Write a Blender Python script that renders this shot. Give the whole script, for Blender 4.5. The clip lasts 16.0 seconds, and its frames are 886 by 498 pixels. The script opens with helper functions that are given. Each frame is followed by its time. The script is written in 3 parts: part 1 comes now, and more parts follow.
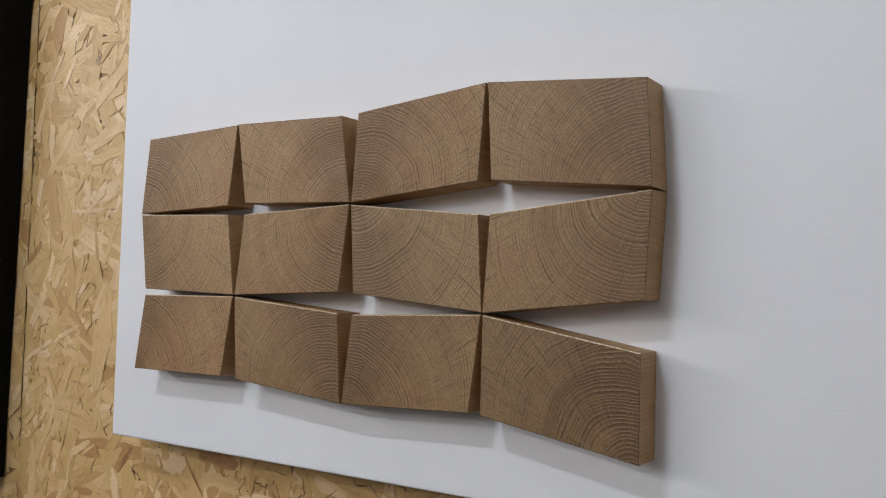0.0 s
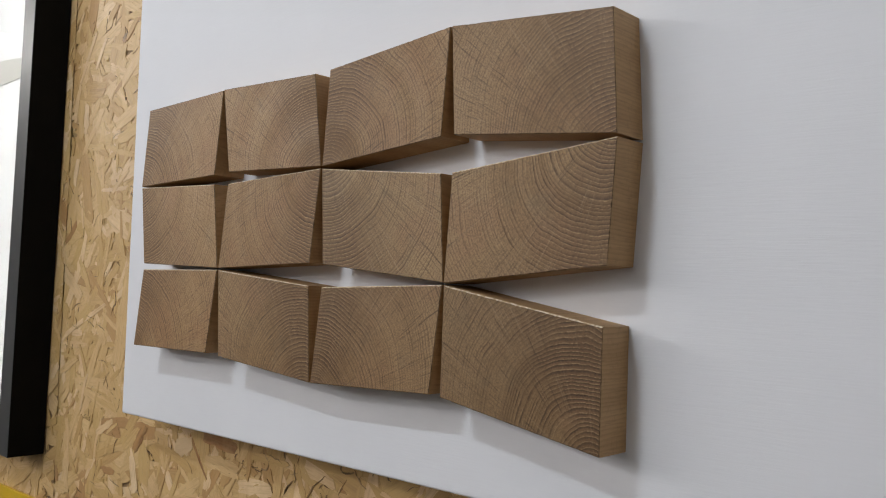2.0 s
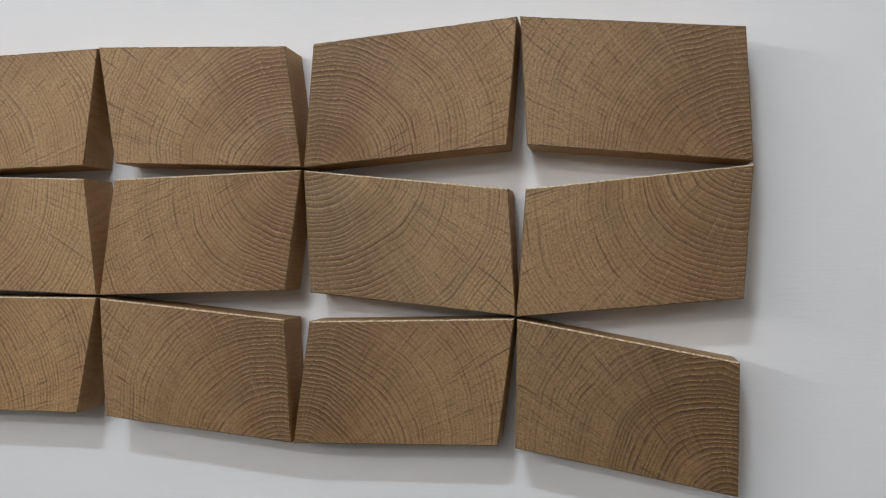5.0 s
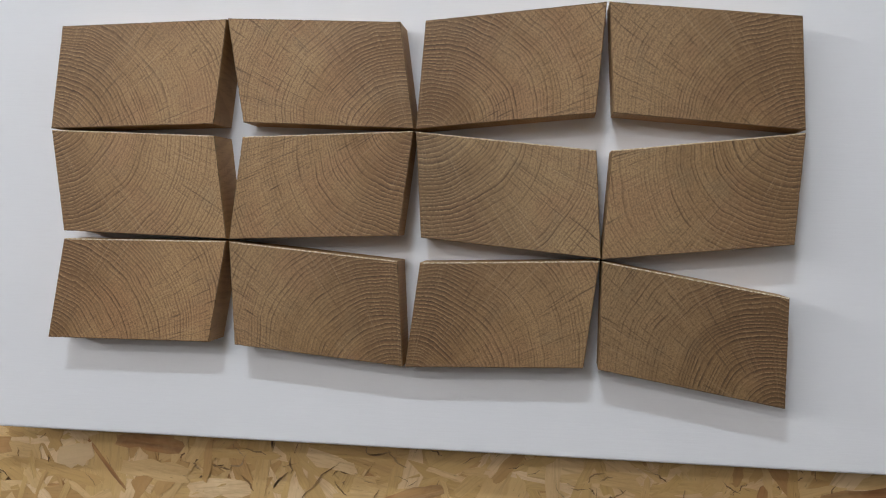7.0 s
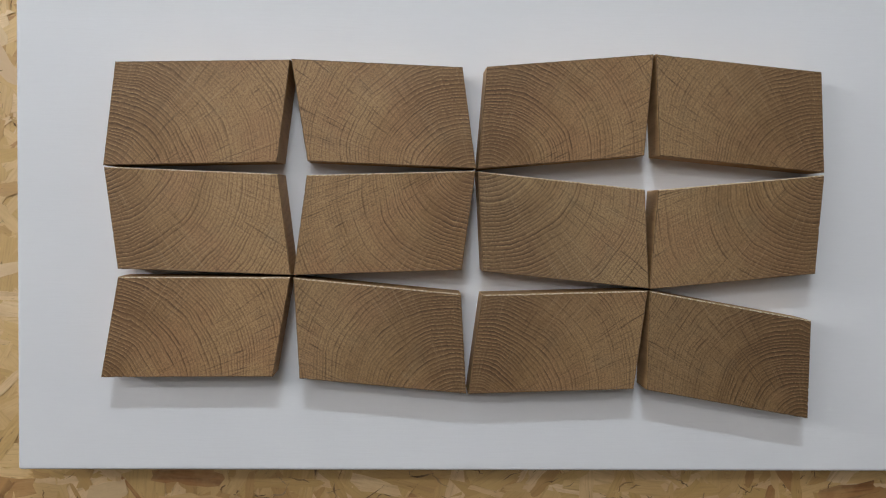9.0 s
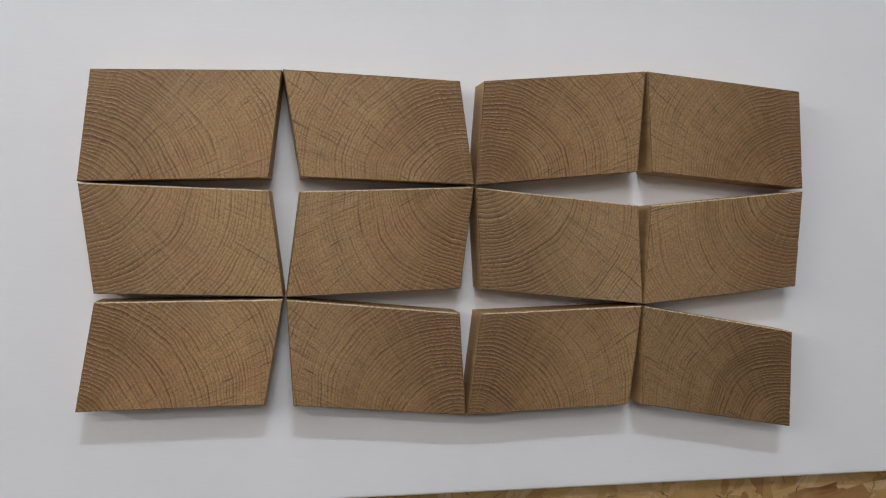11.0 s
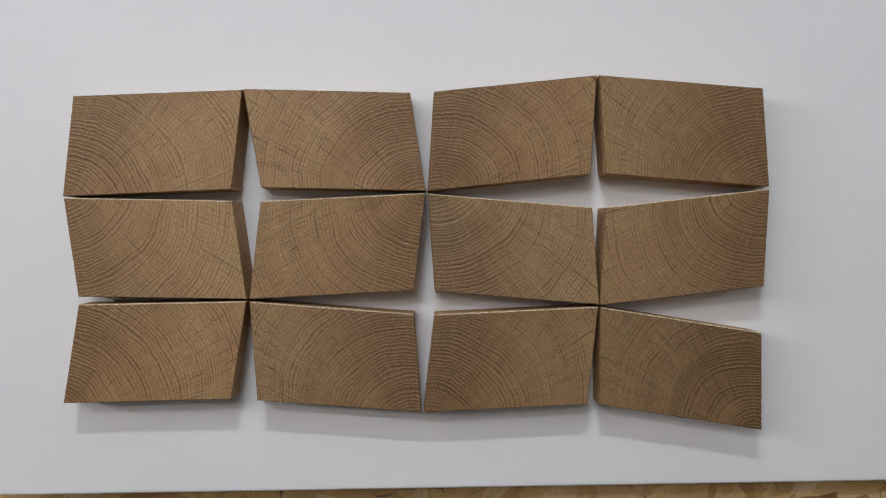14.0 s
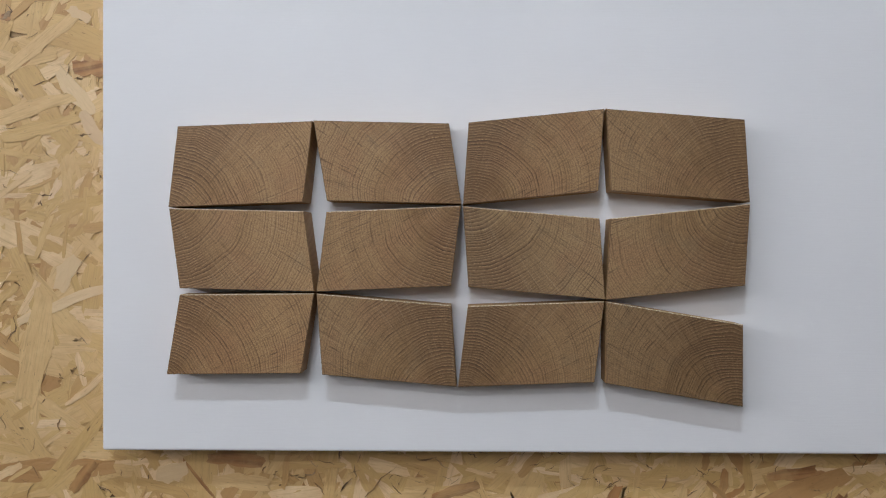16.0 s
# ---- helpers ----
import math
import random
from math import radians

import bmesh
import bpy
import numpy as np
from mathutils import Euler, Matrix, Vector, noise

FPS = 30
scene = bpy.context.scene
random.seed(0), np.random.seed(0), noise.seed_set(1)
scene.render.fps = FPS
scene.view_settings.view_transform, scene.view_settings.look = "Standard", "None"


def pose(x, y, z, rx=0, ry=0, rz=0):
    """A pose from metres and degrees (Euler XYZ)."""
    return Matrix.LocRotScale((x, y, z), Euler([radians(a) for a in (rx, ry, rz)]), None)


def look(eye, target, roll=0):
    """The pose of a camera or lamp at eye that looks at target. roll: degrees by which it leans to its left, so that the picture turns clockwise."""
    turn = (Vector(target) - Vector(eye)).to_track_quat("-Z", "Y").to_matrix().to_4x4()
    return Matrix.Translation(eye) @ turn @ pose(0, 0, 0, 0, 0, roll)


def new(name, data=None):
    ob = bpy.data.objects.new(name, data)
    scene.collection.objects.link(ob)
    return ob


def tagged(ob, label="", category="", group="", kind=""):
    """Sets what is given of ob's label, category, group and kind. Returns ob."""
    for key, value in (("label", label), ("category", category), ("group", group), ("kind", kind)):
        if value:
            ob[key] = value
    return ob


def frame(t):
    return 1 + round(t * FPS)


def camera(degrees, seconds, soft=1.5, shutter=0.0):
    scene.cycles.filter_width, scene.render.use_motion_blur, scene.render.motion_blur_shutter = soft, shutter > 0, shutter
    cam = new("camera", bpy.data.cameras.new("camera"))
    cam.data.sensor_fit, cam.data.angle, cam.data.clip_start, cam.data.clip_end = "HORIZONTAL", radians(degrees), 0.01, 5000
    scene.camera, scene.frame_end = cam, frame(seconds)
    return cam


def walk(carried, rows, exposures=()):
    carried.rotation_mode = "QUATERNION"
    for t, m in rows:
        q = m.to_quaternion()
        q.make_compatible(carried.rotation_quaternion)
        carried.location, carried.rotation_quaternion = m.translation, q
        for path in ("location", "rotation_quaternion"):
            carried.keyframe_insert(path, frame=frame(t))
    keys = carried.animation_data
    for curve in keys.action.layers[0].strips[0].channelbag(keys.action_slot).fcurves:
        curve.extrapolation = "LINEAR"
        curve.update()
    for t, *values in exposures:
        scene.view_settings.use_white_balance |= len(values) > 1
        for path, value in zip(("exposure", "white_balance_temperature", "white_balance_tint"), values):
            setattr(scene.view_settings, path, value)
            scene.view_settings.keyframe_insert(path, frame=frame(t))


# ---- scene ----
cam = camera(53.80, 16.0, soft=1.15)
# seconds, eye x y z, yaw, pitch, lean to the left; metres and degrees
ROWS = [
    (0, 0.5746, -0.7183, 1.5125, 33.73, 2.87, 1.21),
    (0.5, 0.5157, -0.6782, 1.5127, 33.90, 2.83, 2.14),
    (1, 0.5315, -0.6279, 1.5164, 33.51, 3.02, 2.40),
    (1.5, 0.6079, -0.5978, 1.4919, 38.29, 2.53, 2.18),
    (2, 0.6400, -0.5654, 1.4898, 42.09, 2.64, 1.69),
    (2.5, 0.6052, -0.5511, 1.5038, 41.39, 2.05, 1.32),
    (3, 0.4589, -0.5908, 1.5286, 32.52, 1.83, 1.13),
    (3.2, 0.4029, -0.6039, 1.5413, 26.94, 2.05, 0.95),
    (5.3, 0.2198, -0.6664, 1.5381, 10.08, -0.05, 0.33),
    (5.5, 0.2160, -0.6815, 1.5416, 9.80, -0.72, 0.32),
    (6, 0.1942, -0.7439, 1.5393, 9.22, -1.20, 0.46),
    (6.5, 0.1631, -0.7795, 1.5380, 8.25, -1.71, 0.79),
    (7, 0.1230, -0.7719, 1.5296, 7.20, -2.24, 0.95),
    (7.5, 0.0933, -0.7888, 1.5314, 4.24, -2.19, 0.85),
    (8, 0.0468, -0.8082, 1.5449, 2.85, -2.20, 0.87),
    (8.5, -0.0112, -0.8230, 1.5579, 0.17, -2.09, 0.62),
    (9, -0.0610, -0.8197, 1.5632, -2.58, -2.43, 0.58),
    (9.2, -0.0771, -0.8116, 1.5652, -3.54, -2.66, 0.72),
    (11.3, -0.1710, -0.7857, 1.5703, -11.14, -1.44, 0.15),
    (11.5, -0.1706, -0.7891, 1.5660, -11.06, -1.06, 0.05),
    (12, -0.1670, -0.7977, 1.5644, -9.71, -0.55, -0.10),
    (12.5, -0.1473, -0.8023, 1.5669, -8.05, -0.48, -0.35),
    (13, -0.1083, -0.8010, 1.5635, -6.23, -0.41, -0.55),
    (13.5, -0.0527, -0.8188, 1.5622, -2.82, -0.60, -0.66),
    (14, -0.0053, -0.8386, 1.5594, -1.69, -0.76, -0.78),
    (14.5, 0.0342, -0.8764, 1.5567, -1.30, -0.86, -0.94),
    (15, 0.0553, -0.9250, 1.5606, -0.47, -1.06, -0.85),
    (15.5, 0.0415, -0.9791, 1.5560, 0.72, -0.67, -0.67),
    (16, 0.0078, -1.0097, 1.5517, 1.48, 0.04, -0.33),
]
walk(cam, [(t, pose(x, y, z, 90 + pitch, 0, yaw) @ pose(0, 0, 0, 0, 0, roll)) for t, x, y, z, yaw, pitch, roll in ROWS],
     [(0.0, -0.02, 6480, 10), (1.0, 0.02, 6500, 10), (1.5, 0.03, 6530, 10), (2.0, -0.04, 6560, 10), (3.0, -0.01, 6600, 9), (5.5, 0.06, 6640, 7.5), (6.5, 0.06, 6580, 8), (7.5, 0.05, 6430, 10), (8.0, 0.01, 6560, 7.5), (8.5, -0.06, 6520, 8), (9.0, -0.10, 6480, 8), (11.5, -0.06, 6690, 10), (14.0, -0.05, 6640, 10), (15.0, -0.04, 6640, 10), (16.0, -0.06, 6320, 10)])

# ---- light ----
MID = 1.55         # height of the relief's middle
WALL = 0.052       # face of the board wall; the canvas face is y = 0
ROOM = (-5.2, 3.6, -6.2, 3.05)   # left, right, behind, ceiling

world = bpy.data.worlds.new("world")
scene.world = world
world.use_nodes = True
sky = world.node_tree.nodes.new("ShaderNodeTexSky")
sky.sky_type, sky.sun_disc, sky.sun_elevation, sky.sun_rotation = "NISHITA", False, radians(35), radians(200)
world.node_tree.links.new(sky.outputs[0], world.node_tree.nodes["Background"].inputs[0])
world.node_tree.nodes["Background"].inputs[1].default_value = 0.1
COOL, WARM = (0.86, 0.945, 1.0), (1.0, 0.972, 0.94)


def area_lamp(name, where, target, wide, high, watts, colour):
    data = bpy.data.lights.new(name, "AREA")
    data.shape, data.size, data.size_y, data.energy, data.color = "RECTANGLE", wide, high, watts, colour
    ob = new(name, data)
    ob.matrix_world = look(where, target)
    return ob


# a small flood lamp over the relief, and linear tubes: x, y, height, turn, watts, where it shines
FLOOD = (-0.17, -1.56)
# tubes three to six are unseen fill, added for right faces and ambient light
TUBES = [(-3.7, -2.1, 2.76, 90, 26.5, (-0.5, -1.2)), (-3.7, -3.9, 2.76, 90, 26.5, (-0.5, -1.8)), (3.2, -1.5, 2.60, 90, 4.8, (0.2, 0.0)),
         (-1.2, -3.2, 2.97, 0, 18.5, (-0.5, 0.0)), (-0.2, -4.5, 2.80, 0, 11.5, (0.0, 0.0)), (-0.8, -5.8, 2.60, 0, 7, (-0.3, 0.0))]
area_lamp("flood_light", (*FLOOD, 2.96), (-0.17, 0.0, MID + 0.65), 0.32, 0.075, 11.5, COOL)
for tx, ty, tz, turn, watts, (ax, ay) in TUBES:
    area_lamp("tube_light", (tx, ty, tz - 0.085), (ax, ay, MID + 0.7), 1.4, 0.04, watts, WARM)


# ---- materials ----
class Nodes:
    """Short hand for a node material."""

    def __init__(self, name):
        self.m = bpy.data.materials.new(name)
        self.m.use_nodes = True
        self.t = self.m.node_tree
        self.bsdf = self.t.nodes["Principled BSDF"]

    def put(self, socket, v):
        if hasattr(v, "is_output"):
            self.t.links.new(v, socket)
        elif v is not None:
            socket.default_value = v

    def math(self, op, a, b=None, c=None, clamp=False):
        n = self.t.nodes.new("ShaderNodeMath")
        n.operation, n.use_clamp = op, clamp
        for k, v in enumerate((a, b, c)):
            self.put(n.inputs[k], v)
        return n.outputs[0]

    def coord(self, which="Object"):
        return self.t.nodes.new("ShaderNodeTexCoord").outputs[which]

    def split(self, v):
        n = self.t.nodes.new("ShaderNodeSeparateXYZ")
        self.put(n.inputs[0], v)
        return n.outputs

    def join(self, x, y, z=0.0):
        n = self.t.nodes.new("ShaderNodeCombineXYZ")
        for k, v in enumerate((x, y, z)):
            self.put(n.inputs[k], v)
        return n.outputs[0]

    def stretch(self, v, scale):
        n = self.t.nodes.new("ShaderNodeMapping")
        self.put(n.inputs[0], v)
        n.inputs["Scale"].default_value = scale
        return n.outputs[0]

    def noise(self, v, scale=1.0, detail=3.0, rough=0.55, dims="3D", w=None):
        n = self.t.nodes.new("ShaderNodeTexNoise")
        n.noise_dimensions = dims
        if dims != "1D":
            self.put(n.inputs["Vector"], v)
        if w is not None:
            self.put(n.inputs["W"], w)
        n.inputs["Scale"].default_value, n.inputs["Detail"].default_value, n.inputs["Roughness"].default_value = scale, detail, rough
        return n.outputs[0]

    def step(self, v, lo, hi, a=0.0, b=1.0):
        n = self.t.nodes.new("ShaderNodeMapRange")
        n.interpolation_type = "SMOOTHSTEP"
        for k, x in enumerate((v, lo, hi, a, b)):
            self.put(n.inputs[k], x)
        return n.outputs[0]

    def ramp(self, v, stops):
        n = self.t.nodes.new("ShaderNodeValToRGB")
        self.put(n.inputs[0], v)
        e = n.color_ramp.elements
        while len(e) < len(stops):
            e.new(0.5)
        for k, (p, c) in enumerate(stops):
            e[k].position, e[k].color = p, (*c, 1)
        return n.outputs[0]

    def mix(self, fac, a, b, how="MIX"):
        n = self.t.nodes.new("ShaderNodeMix")
        n.data_type, n.blend_type = "RGBA", how
        self.put(n.inputs["Factor"], fac)
        for s, v in ((n.inputs[6], a), (n.inputs[7], b)):
            self.put(s, (*v, 1) if isinstance(v, tuple) else v)
        return n.outputs[2]

    def bump(self, height, strength, distance):
        n = self.t.nodes.new("ShaderNodeBump")
        n.inputs["Strength"].default_value, n.inputs["Distance"].default_value = strength, distance
        self.put(n.inputs["Height"], height)
        self.put(self.bsdf.inputs["Normal"], n.outputs[0])

    def done(self, colour, rough=0.5, metal=0.0, spec=0.5):
        self.put(self.bsdf.inputs["Base Color"], (*colour, 1) if isinstance(colour, tuple) else colour)
        self.put(self.bsdf.inputs["Roughness"], rough)
        self.put(self.bsdf.inputs["Metallic"], metal)
        self.put(self.bsdf.inputs["Specular IOR Level"], spec)
        return self.m


def oak(name, end_grain):
    """Solid oak; the UV counts metres from the pith. Rings bulge away from it, rays lead away from it."""
    n = Nodes(name)
    p = n.coord()
    rnd = n.t.nodes.new("ShaderNodeObjectInfo").outputs["Random"]
    seed = n.math("MULTIPLY", rnd, 37.0)
    x, y, z = n.split(p)
    a, b, _ = n.split(n.coord("UV"))
    shift = n.join(n.math("ADD", x, seed), n.math("MULTIPLY", y, 0.35), z)
    # the rings' middle wanders inwards as the tree grew: a ring of radius r is centred at (0.26, 0.36) r
    GX, GZ = 0.26, 0.36
    left = 1.0 - GX * GX - GZ * GZ
    lean = n.math("ADD", n.math("MULTIPLY", a, GX), n.math("MULTIPLY", b, GZ))
    square = n.math("ADD", n.math("MULTIPLY", a, a), n.math("MULTIPLY", b, b))
    r0 = n.math("DIVIDE", n.math("SUBTRACT", n.math("SQRT", n.math("MULTIPLY_ADD", square, left, n.math("MULTIPLY", lean, lean))), lean), left)
    th = n.math("ARCTAN2", n.math("MULTIPLY_ADD", r0, -GZ, b), n.math("MULTIPLY_ADD", r0, -GX, a))
    # near the sawn side, straight up from the pith, the rings run wavy and stand out
    edge = n.math("ADD", th, n.math("MULTIPLY", n.math("SUBTRACT", n.noise(shift, 22, 2), 0.5), 0.55))
    wavy = n.step(edge, 0.38, 1.30)
    broad = n.math("MULTIPLY", n.math("SUBTRACT", n.noise(shift, 14, 2), 0.5), 0.013)
    across = n.join(n.math("MULTIPLY_ADD", a, 85.0, seed), n.math("MULTIPLY", r0, 60.0))
    ripple = n.math("MULTIPLY", n.math("SUBTRACT", n.noise(across, 1.0, 3, 0.6), 0.5),
                    n.math("MULTIPLY_ADD", n.math("MULTIPLY", wavy, wavy), 0.0014, 0.0009))
    fine = n.math("MULTIPLY", n.math("SUBTRACT", n.noise(shift, 420, 2), 0.5), 0.0005)
    r = n.math("ADD", n.math("ADD", r0, broad), n.math("ADD", ripple, fine))
    uneven = n.noise(None, 55.0, 2, dims="1D", w=n.math("ADD", r, seed))
    phase = n.math("MULTIPLY_ADD", uneven, 2.4, n.math("DIVIDE", r, 0.0023))
    saw = n.math("FRACT", phase)
    year = n.math("FLOOR", phase)
    late = n.math("MULTIPLY", n.step(saw, 0.36, 0.90), n.step(saw, 1.0, 0.95))
    thin = n.math("MULTIPLY", n.step(saw, 0.45, 0.84), n.step(saw, 1.0, 0.93))
    pale = n.math("MULTIPLY", n.step(saw, 0.0, 0.05), n.step(saw, 0.26, 0.12))
    # each year has a strength of its own, and it comes and goes along the ring
    strong = n.noise(None, 1.0, 1, dims="1D", w=n.math("MULTIPLY_ADD", year, 3.7, seed))
    strong = n.step(strong, 0.34, 0.64, 0.25, 1.0)
    along = n.join(n.math("MULTIPLY_ADD", th, 5.0, seed), n.math("MULTIPLY", year, 2.3))
    fade = n.step(n.noise(along, 1.0, 2), 0.34, 0.60, 0.45, 1.0)
    patch = n.step(n.noise(shift, 34, 3), 0.32, 0.62, 0.60, 1.0)
    # away from the heart the wood is paler and plainer
    far = n.step(n.math("ADD", r0, n.math("MULTIPLY", n.math("SUBTRACT", n.noise(shift, 11, 2), 0.5), 0.05)), 0.050, 0.115)
    vivid = n.math("SUBTRACT", n.math("MULTIPLY_ADD", wavy, 0.16, 0.84), n.math("MULTIPLY", far, 0.20))
    tear = n.step(n.noise(n.join(n.math("MULTIPLY_ADD", th, 34.0, seed), n.math("MULTIPLY", year, 5.1)), 1.0, 2), 0.38, 0.56, 0.12, 1.0)
    dark = n.math("ADD", n.math("MULTIPLY", n.math("MULTIPLY", late, n.math("MULTIPLY_ADD", tear, 0.45, 0.55)), wavy), n.math("MULTIPLY", n.math("MULTIPLY", thin, fade), n.math("SUBTRACT", 1.0, wavy)))
    dark = n.math("MULTIPLY", n.math("MULTIPLY", dark, n.math("MAXIMUM", strong, n.math("MULTIPLY", wavy, 0.8))), n.math("MULTIPLY", patch, vivid))
    pale = n.math("MULTIPLY", n.math("MULTIPLY", pale, n.math("MULTIPLY", tear, patch)),
                  n.math("MULTIPLY", vivid, n.math("MAXIMUM", n.math("MULTIPLY", wavy, 0.95), n.math("MULTIPLY", n.math("MULTIPLY", strong, fade), 0.75))))
    # broad darker and lighter years
    years = n.noise(None, 46.0, 2, dims="1D", w=n.math("ADD", r, n.math("MULTIPLY", seed, 1.7)))
    blotch = n.noise(shift, 10, 3)
    tone = n.math("ADD", n.math("MULTIPLY", years, 0.62), n.math("MULTIPLY", blotch, 0.38))
    # rays: short dark dashes that lead away from the pith, and a few long checks
    bent = n.math("ADD", th, n.math("MULTIPLY", n.math("SUBTRACT", n.noise(shift, 35, 2), 0.5), 0.030))

    def spokes(per_radian, start, half):
        """Fine lines of an even width, fanning out unevenly from the pith."""
        v = n.math("MULTIPLY_ADD", bent, per_radian, n.math("ADD", seed, start))
        v = n.math("MULTIPLY_ADD", n.noise(None, 0.8, 1, dims="1D", w=v), 1.3, v)
        off = n.math("DIVIDE", n.math("MULTIPLY", n.math("ABSOLUTE", n.math("SUBTRACT", n.math("FRACT", v), 0.5)), r0), per_radian)
        cell = n.math("FLOOR", v)
        dash = n.noise(n.join(n.math("MULTIPLY", cell, 5.3), n.math("MULTIPLY", r0, 55.0)), 1.0, 2)
        each = n.noise(None, 1.0, 0, dims="1D", w=n.math("MULTIPLY", cell, 7.7))
        return n.math("MULTIPLY", n.step(off, half, half * 0.3), n.math("MULTIPLY", n.step(dash, 0.40, 0.62, 0.0, 1.0), n.step(each, 0.30, 0.70, 0.15, 1.0)))
    rays = n.math("MAXIMUM", spokes(24.0, 0.0, 0.00058),
                  n.math("MULTIPLY", spokes(43.0, 3.3, 0.00046), n.step(r0, 0.045, 0.085, 0.0, 0.8)))
    region = n.step(n.noise(n.join(n.math("ADD", x, n.math("MULTIPLY", seed, 2.3)), z), 20, 2), 0.34, 0.54, 0.45, 1.0)
    rays = n.math("MULTIPLY", rays, n.math("MULTIPLY", region, n.math("MULTIPLY_ADD", wavy, -0.65, 1.0)))
    bright_ray = n.step(n.noise(n.join(n.math("ADD", n.math("MULTIPLY", th, 80.0), seed), n.math("MULTIPLY_ADD", r0, 14.0, 11.0)), 1.0, 1), 0.62, 0.72)
    line = n.noise(None, 1.0, 1, dims="1D", w=n.math("MULTIPLY_ADD", n.math("ADD", th, n.math("MULTIPLY", broad, 0.6)), 55.0, n.math("MULTIPLY", seed, 3.0)))
    check = n.math("MULTIPLY", n.step(line, 0.76, 0.80), n.step(n.noise(shift, 40, 2), 0.50, 0.62))
    pores = n.step(n.noise(shift, 900, 2), 0.50, 0.62)
    stipple = n.noise(n.join(n.math("MULTIPLY", th, 95.0), n.math("MULTIPLY", r, 1500.0), seed), 1.0, 1)
    if end_grain:
        c = n.ramp(tone, [(0.32, (0.252, 0.144, 0.060)), (0.50, (0.340, 0.206, 0.092)), (0.68, (0.418, 0.267, 0.128))])
        c = n.mix(n.math("MULTIPLY", far, 0.60), c, (0.445, 0.290, 0.148))
        rosy = n.step(n.noise(shift, 17, 2), 0.46, 0.64, 0.0, 0.55)
        c = n.mix(rosy, c, (0.375, 0.212, 0.106))
        grey = n.step(n.noise(n.join(z, n.math("ADD", x, seed)), 26, 3), 0.55, 0.72, 0.0, 0.32)
        c = n.mix(grey, c, (0.255, 0.196, 0.118))
        c = n.mix(n.math("MULTIPLY", wavy, 0.60), c, (0.168, 0.090, 0.041))
        c = n.mix(n.math("MULTIPLY", n.step(stipple, 0.50, 0.62), n.math("MULTIPLY_ADD", wavy, -0.14, 0.38)), c, (0.130, 0.074, 0.036))
        c = n.mix(n.math("MULTIPLY", dark, 1.0), c, (0.052, 0.024, 0.010))
        c = n.mix(n.math("MULTIPLY", pale, 0.88), c, (0.53, 0.362, 0.185))
        c = n.mix(n.math("MULTIPLY", bright_ray, 0.30), c, (0.50, 0.36, 0.215))
        c = n.mix(n.math("MULTIPLY", pores, 0.38), c, (0.100, 0.055, 0.025))
        c = n.mix(n.math("MULTIPLY", rays, 0.74), c, (0.062, 0.033, 0.016))
        c = n.mix(n.math("MULTIPLY", check, 0.5), c, (0.030, 0.017, 0.010))
        h = n.math("SUBTRACT", n.math("MULTIPLY", pale, 0.9), n.math("ADD", n.math("MULTIPLY", rays, 0.5), check))
        h = n.math("SUBTRACT", h, n.math("MULTIPLY", pores, 0.25))
        own = n.t.nodes.new("ShaderNodeObjectInfo").outputs["Color"]
        c = n.mix(1.0, c, own, "MULTIPLY")
        n.bump(h, 0.28, 0.0005)
        return n.done(c, n.step(tone, 0.3, 0.7, 0.58, 0.49), spec=0.40)
    c = n.ramp(tone, [(0.30, (0.385, 0.232, 0.108)), (0.55, (0.465, 0.295, 0.146)), (0.75, (0.52, 0.345, 0.180))])
    c = n.mix(n.math("MULTIPLY", late, 0.22), c, (0.17, 0.098, 0.046))
    fibre = n.noise(n.stretch(p, (900, 60, 900)), 1.0, 2)
    c = n.mix(n.step(fibre, 0.5, 0.75, 0.0, 0.35), c, (0.17, 0.10, 0.05))
    fleck = n.noise(n.stretch(p, (160, 500, 160)), 1.0, 2)
    c = n.mix(n.step(fleck, 0.55, 0.75, 0.0, 0.30), c, (0.22, 0.125, 0.058))
    n.bump(fibre, 0.25, 0.0004)
    return n.done(c, 0.58, spec=0.25)


OAK_END, OAK_SIDE = oak("oak_end_grain", True), oak("oak_side_grain", False)


def dusty_lit_edge():
    """Frayed upper arris, pale with saw dust and with the overhead light's highlight in its colour."""
    n = Nodes("dusty_lit_oak_edge")
    p = n.coord()
    a = n.noise(p, 420, 2)
    c = n.mix(n.step(a, 0.40, 0.60), (0.46, 0.34, 0.21), (0.78, 0.69, 0.56))
    n.bump(a, 0.4, 0.0004)
    return n.done(c, 0.8, spec=0.2)


OAK_EDGE = dusty_lit_edge()


def scorched_rim():
    """Thin arris browned by the saw."""
    n = Nodes("browned_oak_rim")
    a = n.noise(n.coord(), 260, 3)
    c = n.mix(n.step(a, 0.35, 0.65), (0.105, 0.067, 0.038), (0.25, 0.162, 0.090))
    n.bump(a, 0.4, 0.0003)
    return n.done(c, 0.75, spec=0.2)


OAK_RIM = scorched_rim()


